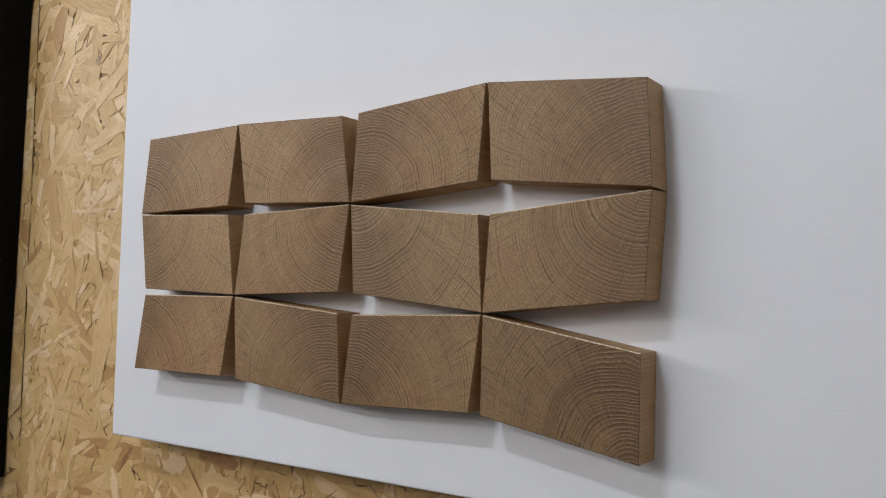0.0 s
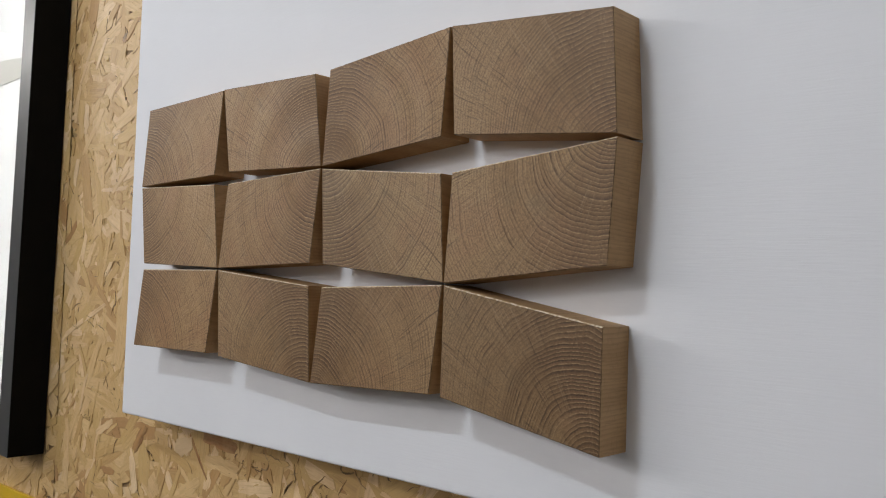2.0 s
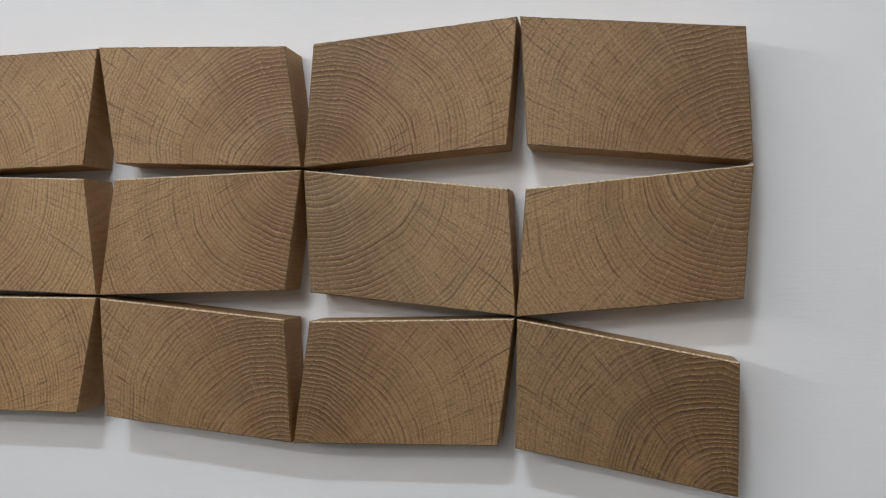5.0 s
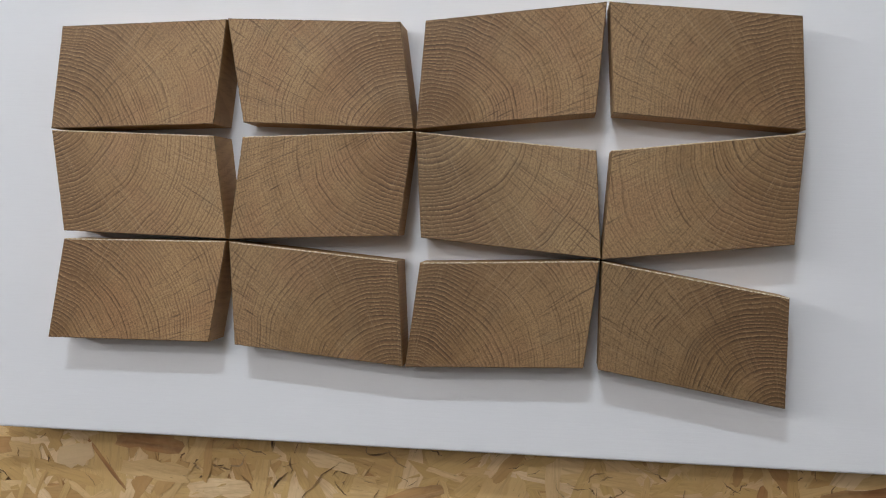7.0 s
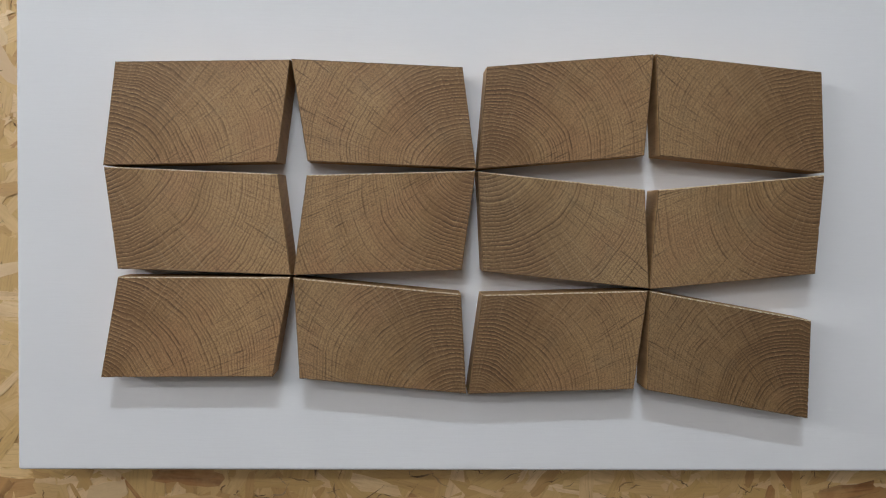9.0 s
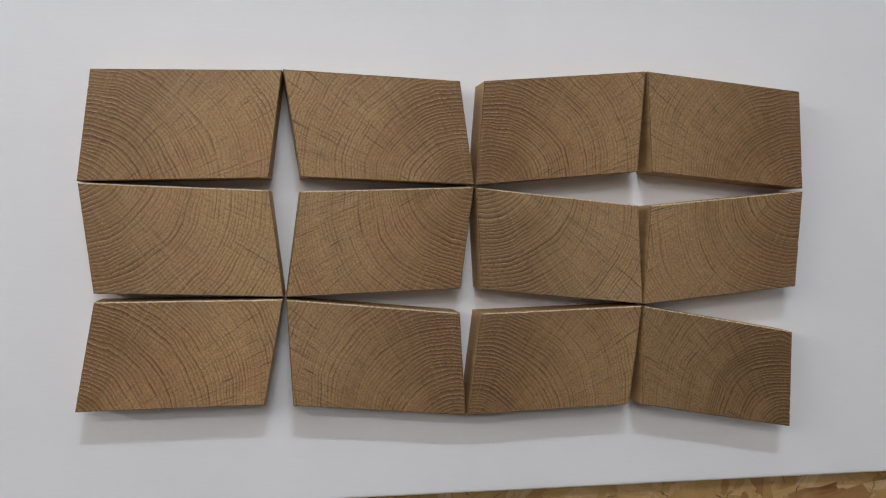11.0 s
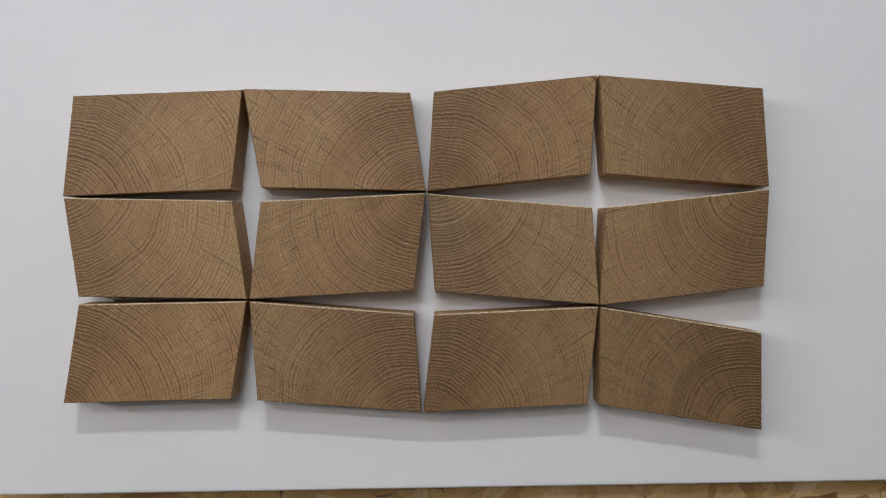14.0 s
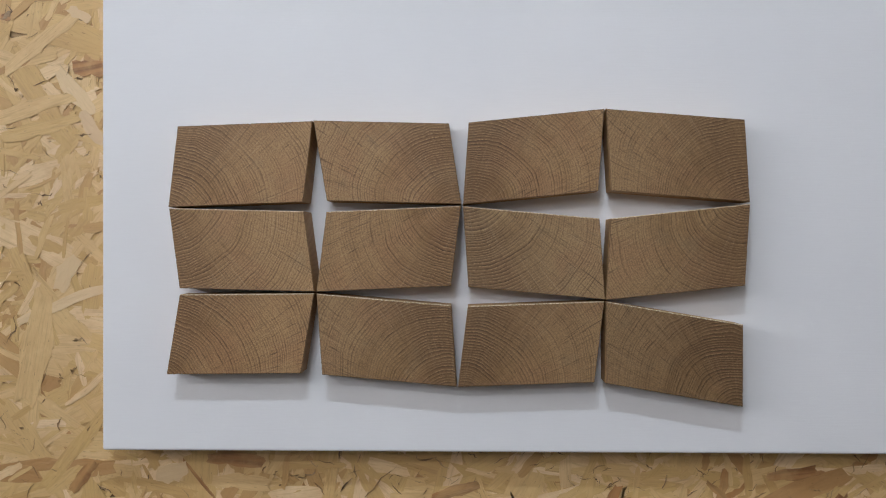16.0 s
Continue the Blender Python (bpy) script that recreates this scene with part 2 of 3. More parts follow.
def canvas_paint():
    n = Nodes("white_canvas")
    p = n.coord()
    weft = n.noise(n.stretch(p, (38, 60, 820)), 1.0, 3, 0.6)
    warp = n.noise(n.stretch(p, (700, 60, 90)), 1.0, 2)
    slub = n.noise(n.stretch(p, (9, 9, 260)), 1.0, 2)
    h = n.math("ADD", n.math("ADD", weft, n.math("MULTIPLY", slub, 0.7)), n.math("MULTIPLY", warp, 0.25))
    n.bump(h, 0.125, 0.0009)
    cloud = n.noise(p, 5, 3)
    c = n.ramp(cloud, [(0.3, (0.795, 0.815, 0.882)), (0.7, (0.825, 0.845, 0.910))])
    c = n.mix(n.step(weft, 0.35, 0.6, 0.06, 0.0), c, (0.67, 0.685, 0.73))
    return n.done(c, 0.62, spec=0.3)


def strand_wood():
    """Flat strands of pressed board: each island its own tint, grain along the strand (the UV's x)."""
    n = Nodes("pressed_strands")
    rnd = n.math("FRACT", n.math("ADD", n.t.nodes.new("ShaderNodeNewGeometry").outputs["Random Per Island"],
                                 n.t.nodes.new("ShaderNodeObjectInfo").outputs["Random"]))
    uv = n.coord("UV")
    p = n.coord()
    grain = n.noise(n.stretch(uv, (26, 520, 1)), 1.0, 3)
    streak = n.noise(n.stretch(uv, (9, 130, 1)), 1.0, 2)
    mottle = n.noise(p, 24, 4, 0.65)
    c = n.ramp(rnd, [(0.0, (0.41, 0.210, 0.080)), (0.05, (0.52, 0.312, 0.125)), (0.22, (0.60, 0.398, 0.158)), (0.50, (0.67, 0.460, 0.206)),
                     (0.80, (0.73, 0.516, 0.262)), (1.0, (0.84, 0.640, 0.41))])
    c = n.mix(n.step(mottle, 0.35, 0.65, 0.0, 0.34), c, (0.54, 0.335, 0.150))
    c = n.mix(n.step(grain, 0.46, 0.72, 0.0, 0.34), c, (0.38, 0.232, 0.105))
    c = n.mix(n.step(streak, 0.56, 0.8, 0.0, 0.36), c, (0.32, 0.18, 0.075))
    fleck = n.noise(n.stretch(uv, (90, 500, 1)), 1.0, 2)
    c = n.mix(n.step(fleck, 0.66, 0.74, 0.0, 0.55), c, (0.17, 0.09, 0.038))
    stain = n.noise(p, 4, 3)
    c = n.mix(n.step(stain, 0.5, 0.75, 0.0, 0.25), c, (0.42, 0.25, 0.11))
    tint = n.split(uv)[1]
    crack = n.math("MULTIPLY", n.step(tint, -0.5, -1.0), n.step(tint, -9.0, -8.5))
    brown = n.math("MULTIPLY", n.step(tint, -9.0, -9.5), n.step(tint, -19.0, -18.5))
    c = n.mix(n.math("MULTIPLY", brown, n.step(mottle, 0.38, 0.58, 0.62, 0.95)), c, n.mix(n.step(streak, 0.42, 0.66), (0.42, 0.205, 0.078), (0.22, 0.092, 0.034)))
    c = n.mix(n.math("MULTIPLY", n.step(tint, -19.0, -19.5), 0.65), c, (0.74, 0.57, 0.37))
    c = n.mix(n.math("MULTIPLY", crack, n.step(mottle, 0.36, 0.62, 0.95, 0.55)), c, (0.125, 0.066, 0.028))
    swell = n.noise(n.stretch(uv, (55, 140, 1)), 1.0, 2)
    h = n.math("ADD", n.math("MULTIPLY_ADD", grain, 0.45, n.math("MULTIPLY", streak, 0.6)), n.math("MULTIPLY_ADD", swell, 2.2, n.math("MULTIPLY", mottle, 2.0)))
    n.bump(h, 0.55, 0.0011)
    return n.done(c, n.step(grain, 0.3, 0.7, 0.36, 0.55), spec=0.5)


def board_core():
    n = Nodes("pressed_board")
    p = n.coord()
    v = n.t.nodes.new("ShaderNodeTexVoronoi")
    n.put(v.inputs["Vector"], n.stretch(p, (16, 16, 45)))
    v.inputs["Scale"].default_value = 1.0
    c = n.ramp(n.split(v.outputs["Color"])[0], [(0.0, (0.16, 0.085, 0.036)), (0.5, (0.30, 0.185, 0.085)), (1.0, (0.42, 0.28, 0.14))])
    g = n.noise(n.stretch(p, (60, 60, 300)), 1.0, 3)
    c = n.mix(n.step(g, 0.45, 0.7, 0.0, 0.6), c, (0.12, 0.065, 0.028))
    n.bump(g, 0.5, 0.001)
    return n.done(c, 0.6)


def plaster(name, colour, rough=0.8):
    n = Nodes(name)
    p = n.coord()
    a, b = n.noise(p, 2.5, 3), n.noise(p, 90, 3)
    c = n.mix(n.step(a, 0.3, 0.7, 0.0, 0.12), colour, tuple(0.75 * v for v in colour))
    n.bump(b, 0.2, 0.002)
    return n.done(c, rough)


def lacquer(name, colour, rough, scale=260.0, spec=0.5):
    n = Nodes(name)
    p = n.coord()
    a, b = n.noise(p, scale, 3), n.noise(p, 12, 3)
    c = n.mix(n.step(b, 0.3, 0.7, 0.0, 0.25), colour, tuple(0.7 * v for v in colour))
    n.bump(a, 0.12, 0.0005)
    return n.done(c, n.step(b, 0.3, 0.7, rough * 0.85, rough * 1.15), spec=spec)


CANVAS, STRANDS, CORE = canvas_paint(), strand_wood(), board_core()
WHITE_WALL, CEILING, FLOOR = plaster("white_wall", (0.74, 0.73, 0.70)), plaster("white_ceiling", (0.80, 0.80, 0.79)), plaster("grey_floor", (0.09, 0.085, 0.08), 0.5)
BLACK, YELLOW = lacquer("black_lacquer", (0.004, 0.004, 0.0042), 0.6, spec=0.08), lacquer("yellow_paint", (0.72, 0.46, 0.02), 0.4)
PAPER, GREY_INK = plaster("white_paper", (0.80, 0.80, 0.80), 0.7), plaster("grey_print", (0.50, 0.49, 0.45), 0.7)
# same black frame as its sides; the front's sheen is lightened into the colour
SHEEN_FRONT = lacquer("black_sheen_front", (0.045, 0.049, 0.053), 0.34, spec=0.5)
METAL = lacquer("white_enamel", (0.75, 0.75, 0.74), 0.4)


def glass():
    n = Nodes("picture_glass")
    n.bsdf.inputs["Transmission Weight"].default_value = 1.0
    n.bsdf.inputs["IOR"].default_value = 1.45
    return n.done((0.98, 0.99, 0.99), 0.02)


def glow(name, colour, power):
    n = Nodes(name)
    n.bsdf.inputs["Emission Color"].default_value = (*colour, 1)
    n.bsdf.inputs["Emission Strength"].default_value = power
    return n.done((0.8, 0.8, 0.8), 0.5)


GLASS, TUBE_GLOW = glass(), glow("lit_tube", (1.0, 0.97, 0.93), 4.0)


# ---- building ----
def mesh_of(name, bm, *materials):
    data = bpy.data.meshes.new(name)
    bm.normal_update()
    bm.to_mesh(data)
    bm.free()
    for m in materials:
        data.materials.append(m)
    return data


def part(name, bm, material, parent, label=""):
    ob = new(name, mesh_of(name, bm, material))
    ob.parent = parent
    return tagged(ob, label)


def box(x0, x1, y0, y1, z0, z1, bevel=0.0, segments=2, bm=None):
    bm = bm or bmesh.new()
    m = Matrix.LocRotScale(((x0 + x1) / 2, (y0 + y1) / 2, (z0 + z1) / 2), None, (x1 - x0, y1 - y0, z1 - z0))
    made = bmesh.ops.create_cube(bm, size=1, matrix=m)["verts"]
    if bevel:
        edges = list({e for v in made for e in v.link_edges})
        bmesh.ops.bevel(bm, geom=edges, offset=bevel, segments=segments, profile=0.6, affect="EDGES")
    return bm


def structure(name, bm, material, label, category):
    return tagged(new(name, mesh_of(name, bm, material)), label, category, kind="structure")


# ---- room ----
LEFT, RIGHT, BACK, TOP = ROOM
floor = structure("floor", box(LEFT, RIGHT, BACK, WALL + 0.1, -0.12, 0), FLOOR, "grey worn concrete floor of the room", "floor")
ceiling = structure("ceiling", box(LEFT, RIGHT, BACK, WALL + 0.1, TOP, TOP + 0.12), CEILING, "plain white painted ceiling", "ceiling")
structure("wall_east", box(RIGHT, RIGHT + 0.12, BACK, WALL + 0.1, 0, TOP), WHITE_WALL, "plain white painted side wall", "wall")
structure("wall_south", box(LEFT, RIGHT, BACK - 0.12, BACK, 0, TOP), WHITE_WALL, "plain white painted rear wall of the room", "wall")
structure("wall_west", box(LEFT - 0.12, LEFT, BACK, WALL + 0.1, 0, TOP), WHITE_WALL, "plain white painted side wall of the room", "wall")

# ---- board wall with its strands ----
SEAM = -0.716
wall_north = structure("wall_north", box(LEFT, RIGHT, WALL + 0.021, WALL + 0.12, 0, TOP), CORE, "wall clad with golden pressed strand board panels", "wall")


# strands that stand out: middle x and z from the relief's middle, length, width, slope in degrees, 0 plain, 1 brown, 2 pale, 3 dark slit
MARKED = [
    (-0.455, 0.231, 0.034, 0.026, 10, 1),
    (-0.475, 0.198, 0.062, 0.022, -55, 2),
    (-0.450, 0.153, 0.045, 0.018, -50, 2),
    (-0.523, 0.178, 0.089, 0.023, 18, 0),
    (-0.516, 0.153, 0.089, 0.021, 12, 0),
    (-0.512, 0.261, 0.103, 0.021, 40, 0),
    (-0.466, 0.294, 0.027, 0.015, -30, 2),
    (-0.557, 0.293, 0.011, 0.010, 0, 1),
    (-0.488, -0.060, 0.106, 0.015, 22, 2),
    (-0.483, -0.025, 0.041, 0.025, 60, 2),
    (-0.533, -0.113, 0.124, 0.041, 80, 0),
    (-0.476, -0.241, 0.113, 0.021, 50, 0),
    (-0.321, -0.278, 0.055, 0.005, -50, 1),
    (-0.555, 0.290, 0.010, 0.008, 0, 3),
    (-0.545, 0.206, 0.004, 0.003, 0, 3),
    (-0.468, 0.213, 0.009, 0.003, -15, 3),
    (-0.514, 0.206, 0.017, 0.002, 12, 3),
    (-0.461, 0.146, 0.019, 0.003, 5, 3),
    (-0.510, 0.071, 0.018, 0.003, 8, 3),
    (-0.516, 0.068, 0.006, 0.005, 0, 3),
    (-0.456, 0.120, 0.006, 0.003, 0, 3),
    (-0.471, -0.103, 0.010, 0.006, 15, 3),
    (-0.462, -0.107, 0.012, 0.002, -40, 3),
    (-0.553, -0.094, 0.029, 0.004, 68, 3),
    (-0.495, -0.153, 0.009, 0.004, 75, 3),
    (-0.494, -0.210, 0.015, 0.003, 80, 3),
    (-0.457, -0.216, 0.004, 0.003, 0, 3),
    (-0.502, -0.262, 0.006, 0.003, 20, 3),
    (-0.541, -0.217, 0.004, 0.003, 0, 3),
    (-0.475, -0.144, 0.008, 0.005, 0, 3),
    (-0.512, -0.182, 0.010, 0.002, 30, 3),
    (-0.464, -0.274, 0.043, 0.018, 55, 1),
    (-0.454, -0.133, 0.027, 0.007, 60, 0),
    (-0.461, -0.168, 0.052, 0.010, 42, 0),
    (-0.275, -0.255, 0.062, 0.021, -4, 1),
    (-0.353, -0.270, 0.036, 0.025, 10, 2),
    (-0.194, -0.273, 0.015, 0.003, 8, 3),
    (-0.203, -0.271, 0.010, 0.002, 0, 3),
    (-0.171, -0.287, 0.016, 0.003, -32, 3),
    (-0.226, -0.273, 0.005, 0.003, 0, 3),
    (-0.242, -0.266, 0.008, 0.003, 80, 3),
    (-0.180, -0.260, 0.069, 0.012, -1, 0),
    (-0.101, -0.284, 0.052, 0.003, 44, 3),
    (-0.254, -0.286, 0.041, 0.018, 55, 0),
    (-0.269, -0.281, 0.065, 0.023, -8, 0),
    (-0.124, -0.268, 0.018, 0.003, 85, 3),
    (-0.214, -0.269, 0.038, 0.010, 82, 0),
]
# splintered, browner stretch below the canvas: dark slits and brown flakes
nest = random.Random(12)
for _ in range(110):
    MARKED.append((nest.uniform(-0.20, 0.50), nest.uniform(-0.36, -0.236), nest.uniform(0.006, 0.022), nest.uniform(0.0008, 0.003), nest.uniform(-70, 80), 3))
for _ in range(9):
    MARKED.append((nest.uniform(-0.06, 0.50), nest.uniform(-0.34, -0.24), nest.uniform(0.025, 0.055), nest.uniform(0.006, 0.016), nest.uniform(-50, 80), 1))



def strands(x0, x1, z0, z1, count, seed, marked=()):
    """Thin strands lying over one another at all angles, cut off at the panel's edge; one mesh."""
    rng = np.random.default_rng(seed)
    cx, cz = rng.uniform(x0, x1, count), rng.uniform(z0, z1, count)
    length, width = rng.gamma(5.0, 0.0145, count) + 0.024, rng.gamma(4.0, 0.0050, count) + 0.005
    kind = rng.random(count)
    small, crack, knot = kind < 0.46, kind > 0.89, kind > 0.985
    length[small] *= 0.42
    width[small] *= 0.5
    turn = rng.normal(0.35, 0.85, count)
    # splinters gather in nests; cracks run along the edges of large strands; a few pin knots
    nest = rng.integers(0, max(count // 45, 1), count)
    nx, nz = rng.uniform(x0, x1, count), rng.uniform(z0, z1, count)
    near = small & (rng.random(count) < 0.75)
    cx[near], cz[near] = nx[nest[near]] + rng.normal(0, 0.022, near.sum()), nz[nest[near]] + rng.normal(0, 0.018, near.sum())
    turn[near] = rng.uniform(-1.6, 1.6, near.sum())
    host = rng.choice(np.flatnonzero(~small & ~crack), count)
    along, across = rng.uniform(-0.45, 0.45, count) * length[host], rng.choice([-0.45, 0.45], count) * width[host]
    cx[crack] = (cx[host] + np.cos(turn[host]) * along - np.sin(turn[host]) * across)[crack]
    cz[crack] = (cz[host] + np.sin(turn[host]) * along + np.cos(turn[host]) * across)[crack]
    turn[crack] = (turn[host] + rng.normal(0, 0.12, count))[crack]
    length[crack] = rng.uniform(0.005, 0.024, crack.sum())
    width[crack] = rng.uniform(0.0006, 0.0019, crack.sum())
    length[knot], width[knot] = rng.uniform(0.0015, 0.0035, knot.sum()), rng.uniform(0.0012, 0.0022, knot.sum())
    top = rng.uniform(0.0, 0.0030, count)
    top[small] = rng.uniform(0.0016, 0.0033, small.sum())
    top[crack] = rng.uniform(0.0028, 0.0035, crack.sum())
    tint = np.where(crack, -5.0, 0.0)
    tip_y, tip_x = rng.normal(0, 0.008, count), rng.normal(0, 0.012, count)
    for k, (mx, mz, ml, mw, slope, tone) in enumerate(marked):
        cx[k], cz[k], length[k], width[k], turn[k], top[k] = mx, MID + mz, ml, mw, radians(slope), 0.0033 + (0.0003 if tone == 3 else 0.000006 * k)
        tip_x[k] = tip_y[k] = 0.0
        crack[k], tint[k] = tone == 3, (0.0, -15.0, -25.0, -5.0)[tone]
    side = np.linspace(-1, 1, 7)
    joined, singles = ([], [], []), []
    for k in range(count):
        l, w = length[k] / 2, width[k] / 2
        bend = rng.normal(0, 0.05) * l * (3.0 if crack[k] else 1.0)
        rag = 1.0 - (0.75 if crack[k] else 0.34) * rng.random(14)
        taper = np.clip(1.25 - 0.5 * np.abs(side), 0.5, 1.0) if not crack[k] else np.clip(1.05 - np.abs(side), 0.06, 1.0)
        wander = np.cumsum(rng.normal(0, 0.9 if crack[k] else 0.10, 7)) * w
        slant = rng.normal(0, 0.5) * w
        us = side * l + rng.normal(0, 0.03, 7) * l
        low = [(u, -w * t * g + bend * q * q + d) for u, t, g, q, d in zip(us + slant, taper, rag[:7], side, wander)]
        high = [(u, w * t * g + bend * q * q + d) for u, t, g, q, d in zip(us - slant, taper, rag[7:], side, wander)]
        blunt = 0.05 if crack[k] else 1.0
        tips = [(l * (1.0 + 0.22 * rng.random()), w * v * blunt + bend + wander[6]) for v in (-0.45, 0.1, 0.5)]
        tails = [(-l * (1.0 + 0.22 * rng.random()), w * v * blunt + bend + wander[0]) for v in (0.5, 0.0, -0.45)]
        outline = low + tips + high[::-1] + tails
        c, s = math.cos(turn[k]), math.sin(turn[k])
        du, dv = rng.uniform(0, 9), rng.uniform(0, 3) + tint[k]
        # wide strands on top, left of the canvas and below it, can be told apart: each is a piece of its own
        bare = -0.60 < cx[k] < -0.42 or (cz[k] < MID - 0.235 and -0.60 < cx[k] < 0.45 and cz[k] > MID - 0.33)
        alone = bare and not crack[k] and (k < len(marked) or (not small[k] and top[k] > 0.0012)) and len(singles) < 290
        verts, faces, uvs = ([], [], []) if alone else joined
        base, ring = len(verts), []
        for u, v in outline:
            px = min(max(cx[k] + c * u - s * v, x0), x1)
            pz = min(max(cz[k] + s * u + c * v, z0), z1)
            ring.append((px, WALL + 0.0040 - top[k] + tip_x[k] * v + tip_y[k] * u * 0.35, pz, u + du, v + dv))
        n = len(ring)
        for deep in (0.0, 0.0010):
            for px, py, pz, u, v in ring:
                verts.append((px, max(py, WALL + 0.0002 + 0.0006 * (k % 97) / 97 - (0.0004 if k < len(marked) else 0)) + deep, pz))
                uvs.append((u, v))
        faces.append(tuple(range(base, base + n)))
        faces.extend((base + i, base + n + i, base + n + (i + 1) % n, base + (i + 1) % n) for i in range(n))
        if alone:
            singles.append(strand_mesh("strand", verts, faces, uvs))
    return strand_mesh("strands", *joined), singles


def strand_mesh(name, verts, faces, uvs):
    data = bpy.data.meshes.new(name)
    data.from_pydata(verts, [], faces)
    layer = data.uv_layers.new(name="UVMap")
    at = np.empty(len(data.loops), np.int32)
    data.loops.foreach_get("vertex_index", at)
    layer.data.foreach_set("uv", np.array(uvs, np.float32)[at].ravel())
    data.materials.append(STRANDS)
    return data


def board_panel(x0, x1, z0, z1, near, seed, count, marked=()):
    panel = part("board_panel", box(x0, x1, WALL + 0.0042, WALL + 0.021, z0, z1, 0.0012, 1), CORE, wall_north, "golden pressed strand board panel")
    joined, singles = strands(*near, count, seed, marked)
    rest = new("strands", joined)
    rest.parent = panel
    tagged(rest, "overlapping flat golden wood strands", kind="stuff")
    for data in singles:
        new("strand", data).parent = panel
    return panel


board_panel(SEAM + 0.0012, SEAM + 1.25, 0.02, 2.52, (SEAM + 0.0012, 0.70, MID - 0.50, MID + 0.62), 3, 11500, MARKED)
board_panel(SEAM + 1.2524, RIGHT, 0.02, 2.52, (SEAM + 1.2524, 0.80, MID - 0.45, MID - 0.15), 4, 260)
board_panel(LEFT, SEAM - 0.0012, 0.02, 2.52, (-1.50, SEAM - 0.0012, MID - 0.60, MID + 0.62), 5, 4600)

# ---- white canvas ----
CX0, CX1, CZ0, CZ1 = -0.4165, 0.66, -0.2326, 0.50
bm = box(CX0, CX1, 0.0, WALL, CZ0, CZ1, 0.0035, 3)
canvas = tagged(new("canvas", mesh_of("canvas", bm, CANVAS)), "large white primed box canvas hung on strand board wall", "canvas")
canvas.matrix_world = pose(0, 0, MID, 0, 0.3, 0)

# ---- oak blocks ----
DEEP = 0.036
# middle x and z, turn of the top edge, lean of the sides (degrees), width and height (mm), pith corner (left or right,
# low or high), how far the pith lies beyond that corner, sideways and up or down (mm), tone factor (lower towards the
# lower right), warmth, and, where the saw ran askew, how far the rear of one side splays and the upper corner is tucked
# out (mm)
BLOCKS = [
    (-0.2445, 0.0990, 1.66, -6.97, 152.3, 91.4, -1, -1, 18, 44, 1.02, 0.02, 2.6, 0.0),
    (-0.0785, 0.0999, -1.76, 8.26, 150.5, 91.0, 1, -1, 2, 26, 1.01, 0.01, 0.0, -1.6),
    (0.0839, 0.1047, 5.22, -4.31, 151.2, 91.4, -1, -1, 0, 22, 0.91, 0.02, 0.0, 0.0),
    (0.2436, 0.1049, -5.02, 3.25, 153.3, 91.3, 1, -1, 14, 36, 0.86, 0.00, 0.0, 0.0),
    (-0.2436, 0.0028, -1.72, 7.26, 152.2, 90.9, -1, 1, 18, 38, 1.08, 0.00, 2.4, 0.0),
    (-0.0782, 0.0029, 2.12, -7.33, 150.8, 90.2, 1, 1, 14, 26, 0.96, 0.02, -1.2, 0.0),
    (0.0838, -0.0024, -5.48, 3.52, 152.4, 90.3, -1, 1, 2, 33, 0.99, -0.05, 0.0, 0.0),
    (0.2429, -0.0025, 5.65, -3.83, 154.2, 90.7, 1, 1, 8, 26, 0.92, -0.02, 0.0, 0.0),
    (-0.2456, -0.0916, 0.24, -9.75, 151.6, 91.0, -1, -1, 18, 34, 1.01, 0.02, 0.0, 0.0),
    (-0.0813, -0.0991, -5.21, 3.57, 151.0, 91.0, 1, -1, 0, 30, 0.90, -0.01, 0.0, 0.0),
    (0.0802, -0.1041, 1.79, -7.26, 151.4, 91.0, -1, -1, 2, 30, 0.84, 0.00, 0.0, 0.0),
    (0.2384, -0.1155, -9.88, -0.52, 153.0, 90.9, 1, -1, 2, 22, 0.74, -0.01, 0.0, 0.0),
]


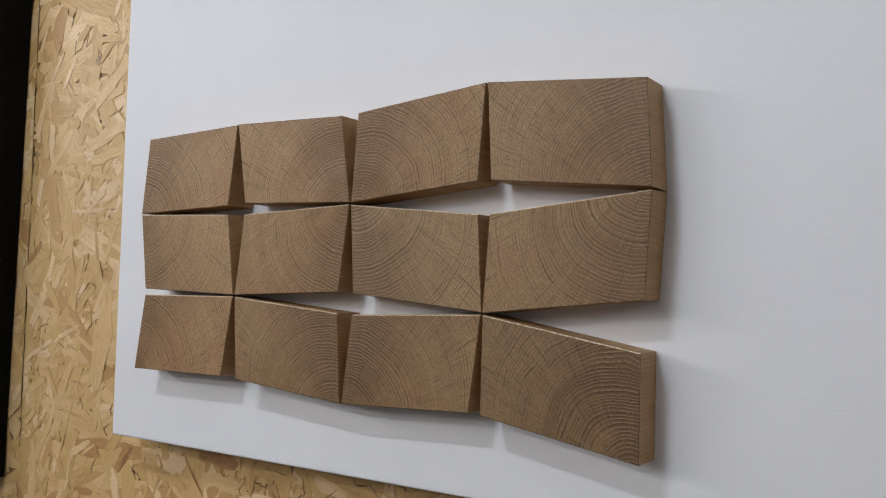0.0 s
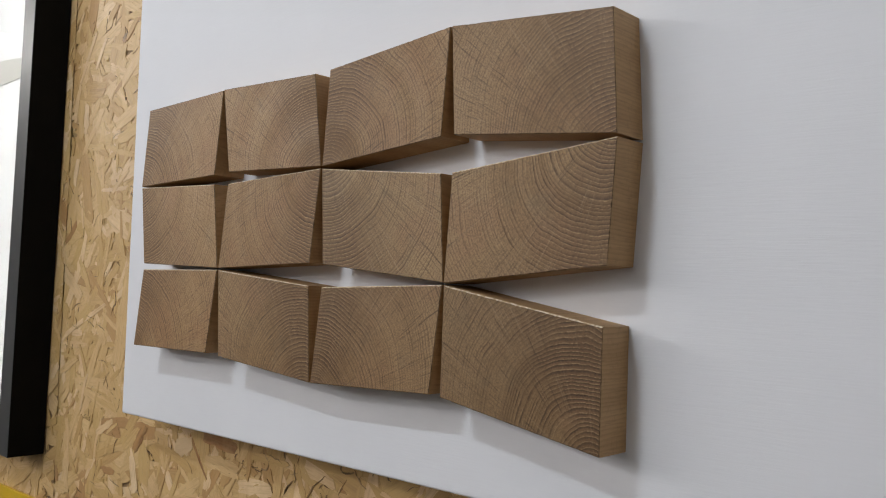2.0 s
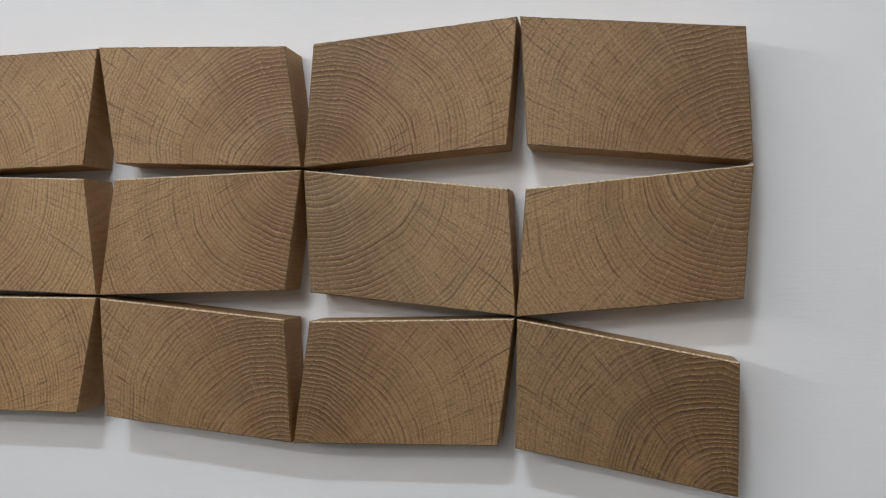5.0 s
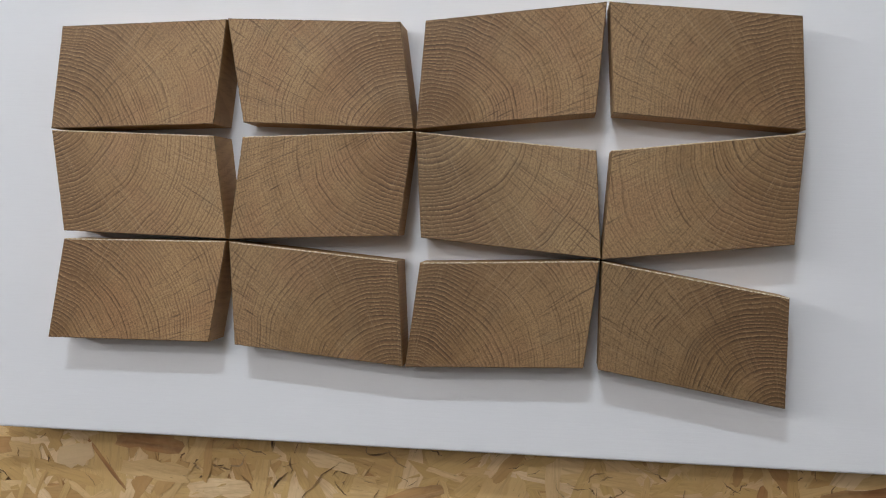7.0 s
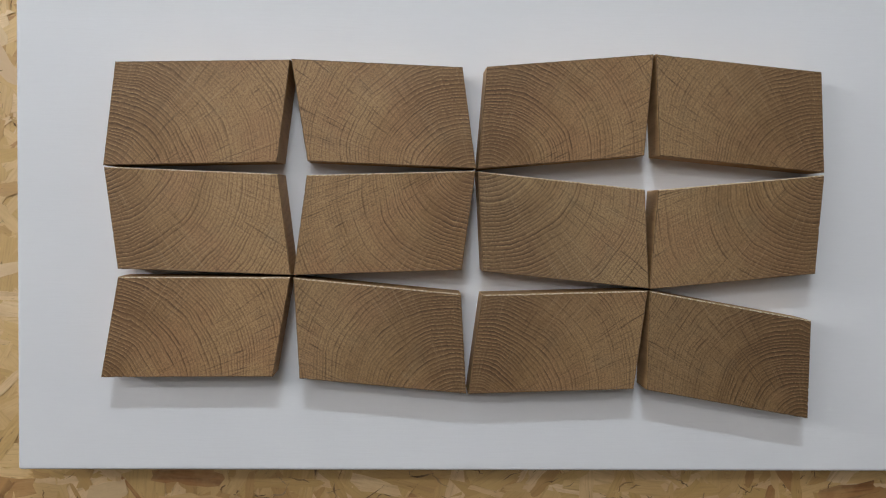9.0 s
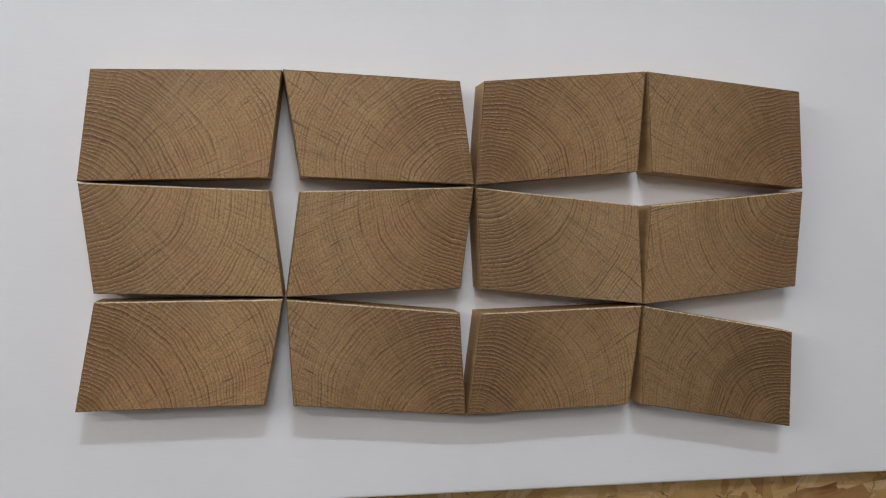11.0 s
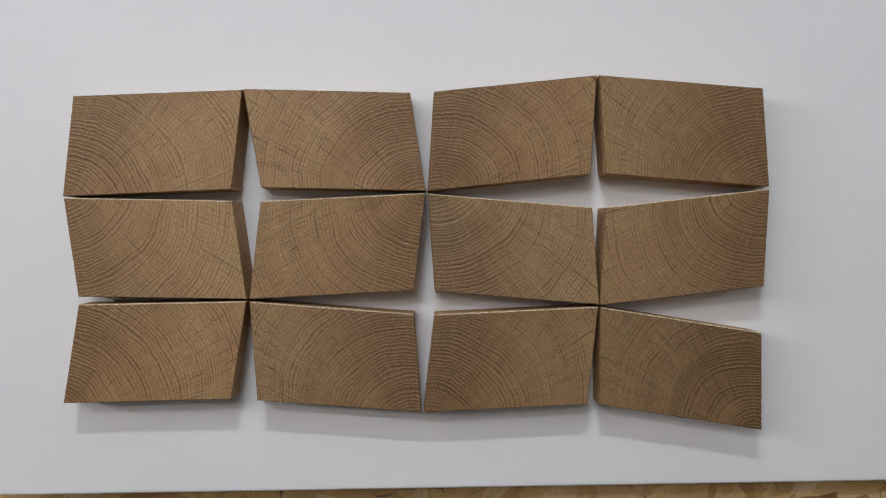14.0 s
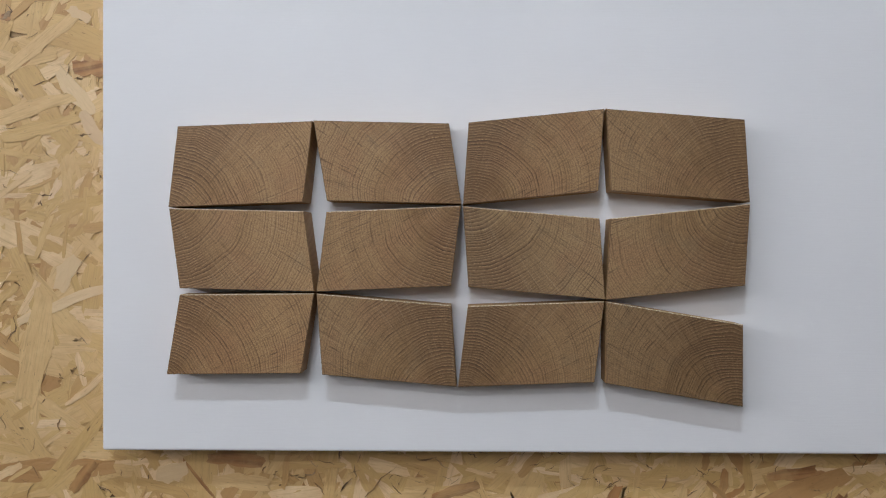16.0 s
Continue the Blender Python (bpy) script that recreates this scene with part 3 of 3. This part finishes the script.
def oak_block(cx, cz, turn, lean, wide, high, side, low, beyond, drop, tone, warmth, splay, tuck):
    """A slanted slab of oak; its origin lies at the pith, near the named corner."""
    w, h = wide / 2000, high / 2000
    a = radians(lean - turn)
    up = (-math.sin(a) * h, math.cos(a) * h)
    foot = Vector((side * (w + beyond / 1000) + low * up[0], 0, low * (up[1] + drop / 1000)))
    rng = random.Random(int(wide * 10 + high * 7 + turn * 100))
    quad = [Vector((sx * w + sz * up[0] - foot.x, sz * up[1] - foot.z)) for sx, sz in ((-1, -1), (1, -1), (1, 1), (-1, 1))]
    quad[3].x += tuck / 1000
    bm = bmesh.new()
    rings = ([], [], [])
    for k in range(4):
        a, b = quad[k], quad[(k + 1) % 4]
        edge, before = (b - a).normalized(), (a - quad[k - 1]).normalized()
        steps = 56 if k % 2 == 0 else 34
        for i in range(steps):
            inward = Vector((-edge.y, edge.x)) + (Vector((-before.y, before.x)) if i == 0 else Vector((0, 0)))
            p = a.lerp(b, i / steps)
            chip = 0.00012 * rng.random() + (0.00040 * rng.random() if rng.random() < 0.10 else 0.0)
            arris = 0.0009 if k == 2 else 0.0005
            for ring, inset, y in zip(rings, (arris + chip, 0.7 * chip, 0.0), (-DEEP, -DEEP + arris + chip, 0.0)):
                q = p + inward * inset
                if y == 0.0:
                    q.x += splay / 1000 * (p.x + foot.x + w) / (2 * w)
                ring.append(bm.verts.new((q.x, y, q.y)))
    bm.faces.new(rings[0])
    bm.faces.new(rings[2][::-1])
    count = len(rings[0])
    for outer, inner in ((rings[1], rings[0]), (rings[2], rings[1])):
        for k in range(count):
            face = bm.faces.new((inner[k], outer[k], outer[(k + 1) % count], inner[(k + 1) % count]))
            # lower blocks: the top arris carries the painted highlight along with its dust
            face.material_index = 1 if inner is rings[1] else 2 if 90 <= k < 146 and cz < 0.05 else 3
    bmesh.ops.recalc_face_normals(bm, faces=bm.faces)
    # distances from the pith, counted towards the inside of the piece
    layer = bm.loops.layers.uv.new("UVMap")
    for face in bm.faces:
        for loop in face.loops:
            loop[layer].uv = (-side * loop.vert.co.x, -low * loop.vert.co.z)
    ob = new("oak_block", mesh_of("oak_block", bm, OAK_END, OAK_SIDE, OAK_EDGE, OAK_RIM))
    ob.matrix_world = pose(cx, 0, MID + cz, 0, -turn, 0) @ Matrix.Translation(foot)
    ob.color = (tone * (1.022 + warmth), tone, tone * (1 - warmth), 1)
    corner = "lower" if low < 0 else "upper"
    tilt = "level" if abs(turn) < 1.0 else "slightly tilted" if abs(turn) < 3 else "clearly tilted"
    return tagged(ob, f"{tilt} brown oak end-grain block, rings from {corner} corner, on canvas", "wood block", "oak blocks of the wall relief")


for row in BLOCKS:
    oak_block(*row)

# ---- black picture frame ----
picture = tagged(new("picture_frame"), "deep black picture frame with white print, hung on strand board wall", "picture frame")
picture.matrix_world = pose(-0.753, WALL, MID - 0.338, 0, 1.5, 0)
FW, FH, FD, BAR = 0.62, 0.86, 0.056, 0.040


def frame_bar(x0, x1, z0, z1):
    bm = box(x0, x1, -FD, 0.0, z0, z1, 0.0012)
    bm.normal_update()
    # faces to the front get the black with painted sheen
    for f in bm.faces:
        f.material_index = 1 if f.normal.y < -0.6 else 0
    bar = part("frame_bar", bm, BLACK, picture)
    bar.data.materials.append(SHEEN_FRONT)


frame_bar(-BAR, 0, 0, FH)
frame_bar(-FW, -FW + BAR, 0, FH)
frame_bar(-FW + BAR, -BAR, 0, BAR)
frame_bar(-FW + BAR, -BAR, FH - BAR, FH)
part("backing", box(-FW + BAR, -BAR, -0.012, -0.004, BAR, FH - BAR), PAPER, picture, "white paper print")
bm = bmesh.new()
bmesh.ops.create_cone(bm, cap_ends=True, segments=48, radius1=0.20, radius2=0.20, depth=0.002,
                      matrix=pose(-0.27, -0.0132, 0.628, 90, 0, 0) @ Matrix.Diagonal((1, 0.11, 1, 1)))
part("printed_shape", bm, GREY_INK, picture, "pale grey printed oval")
pane = part("pane", box(-FW + BAR + 0.001, -BAR - 0.001, -0.046, -0.043, BAR + 0.001, FH - BAR - 0.001), GLASS, picture, "clear picture glass")
pane.visible_shadow = False

# ---- yellow sign ----
sign = tagged(new("sign"), "plain bright yellow sign board fixed to the strand board", "sign")
sign.matrix_world = pose(-1.02, WALL, MID - 0.41, 0, 0, 0)
part("plate", box(-0.30, 0.28, -0.006, 0.0, -0.30, 0, 0.001), YELLOW, sign)

# ---- lamps ----
# all out of view; the right-hand and rear ones are added fill
for tx, ty, tz, turn, _, _ in TUBES:
    hung = TOP - tz
    lamp = tagged(new("ceiling_lamp"), "unseen white linear lamp with a lit tube, added under the ceiling", "lamp", "linear ceiling lamps")
    lamp.matrix_world = pose(tx, ty, tz, 0, 0, turn)
    part("housing", box(-0.73, 0.73, -0.035, 0.035, -0.045, 0, 0.004), METAL, lamp)
    for wx in (-0.6, 0.6):
        part("hanger", box(wx - 0.004, wx + 0.004, -0.004, 0.004, -0.002, hung), METAL, lamp)
    bm = bmesh.new()
    bmesh.ops.create_cone(bm, cap_ends=True, segments=20, radius1=0.013, radius2=0.013, depth=1.4, matrix=pose(0, 0, -0.060, 0, 90, 0))
    part("tube", bm, TUBE_GLOW, lamp)
flood = tagged(new("flood_lamp"), "small white flood lamp tilted to the wall", "lamp")
flood.matrix_world = look((*FLOOD, 2.96), (-0.17, 0.0, MID + 0.65))
part("housing", box(-0.20, 0.20, -0.06, 0.06, 0.006, 0.06, 0.006), METAL, flood)
part("lens", box(-0.16, 0.16, -0.0375, 0.0375, 0.002, 0.006), TUBE_GLOW, flood)
part("bracket", box(-0.02, 0.02, -0.012, 0.012, 0.06, 0.11, 0.002), METAL, flood)
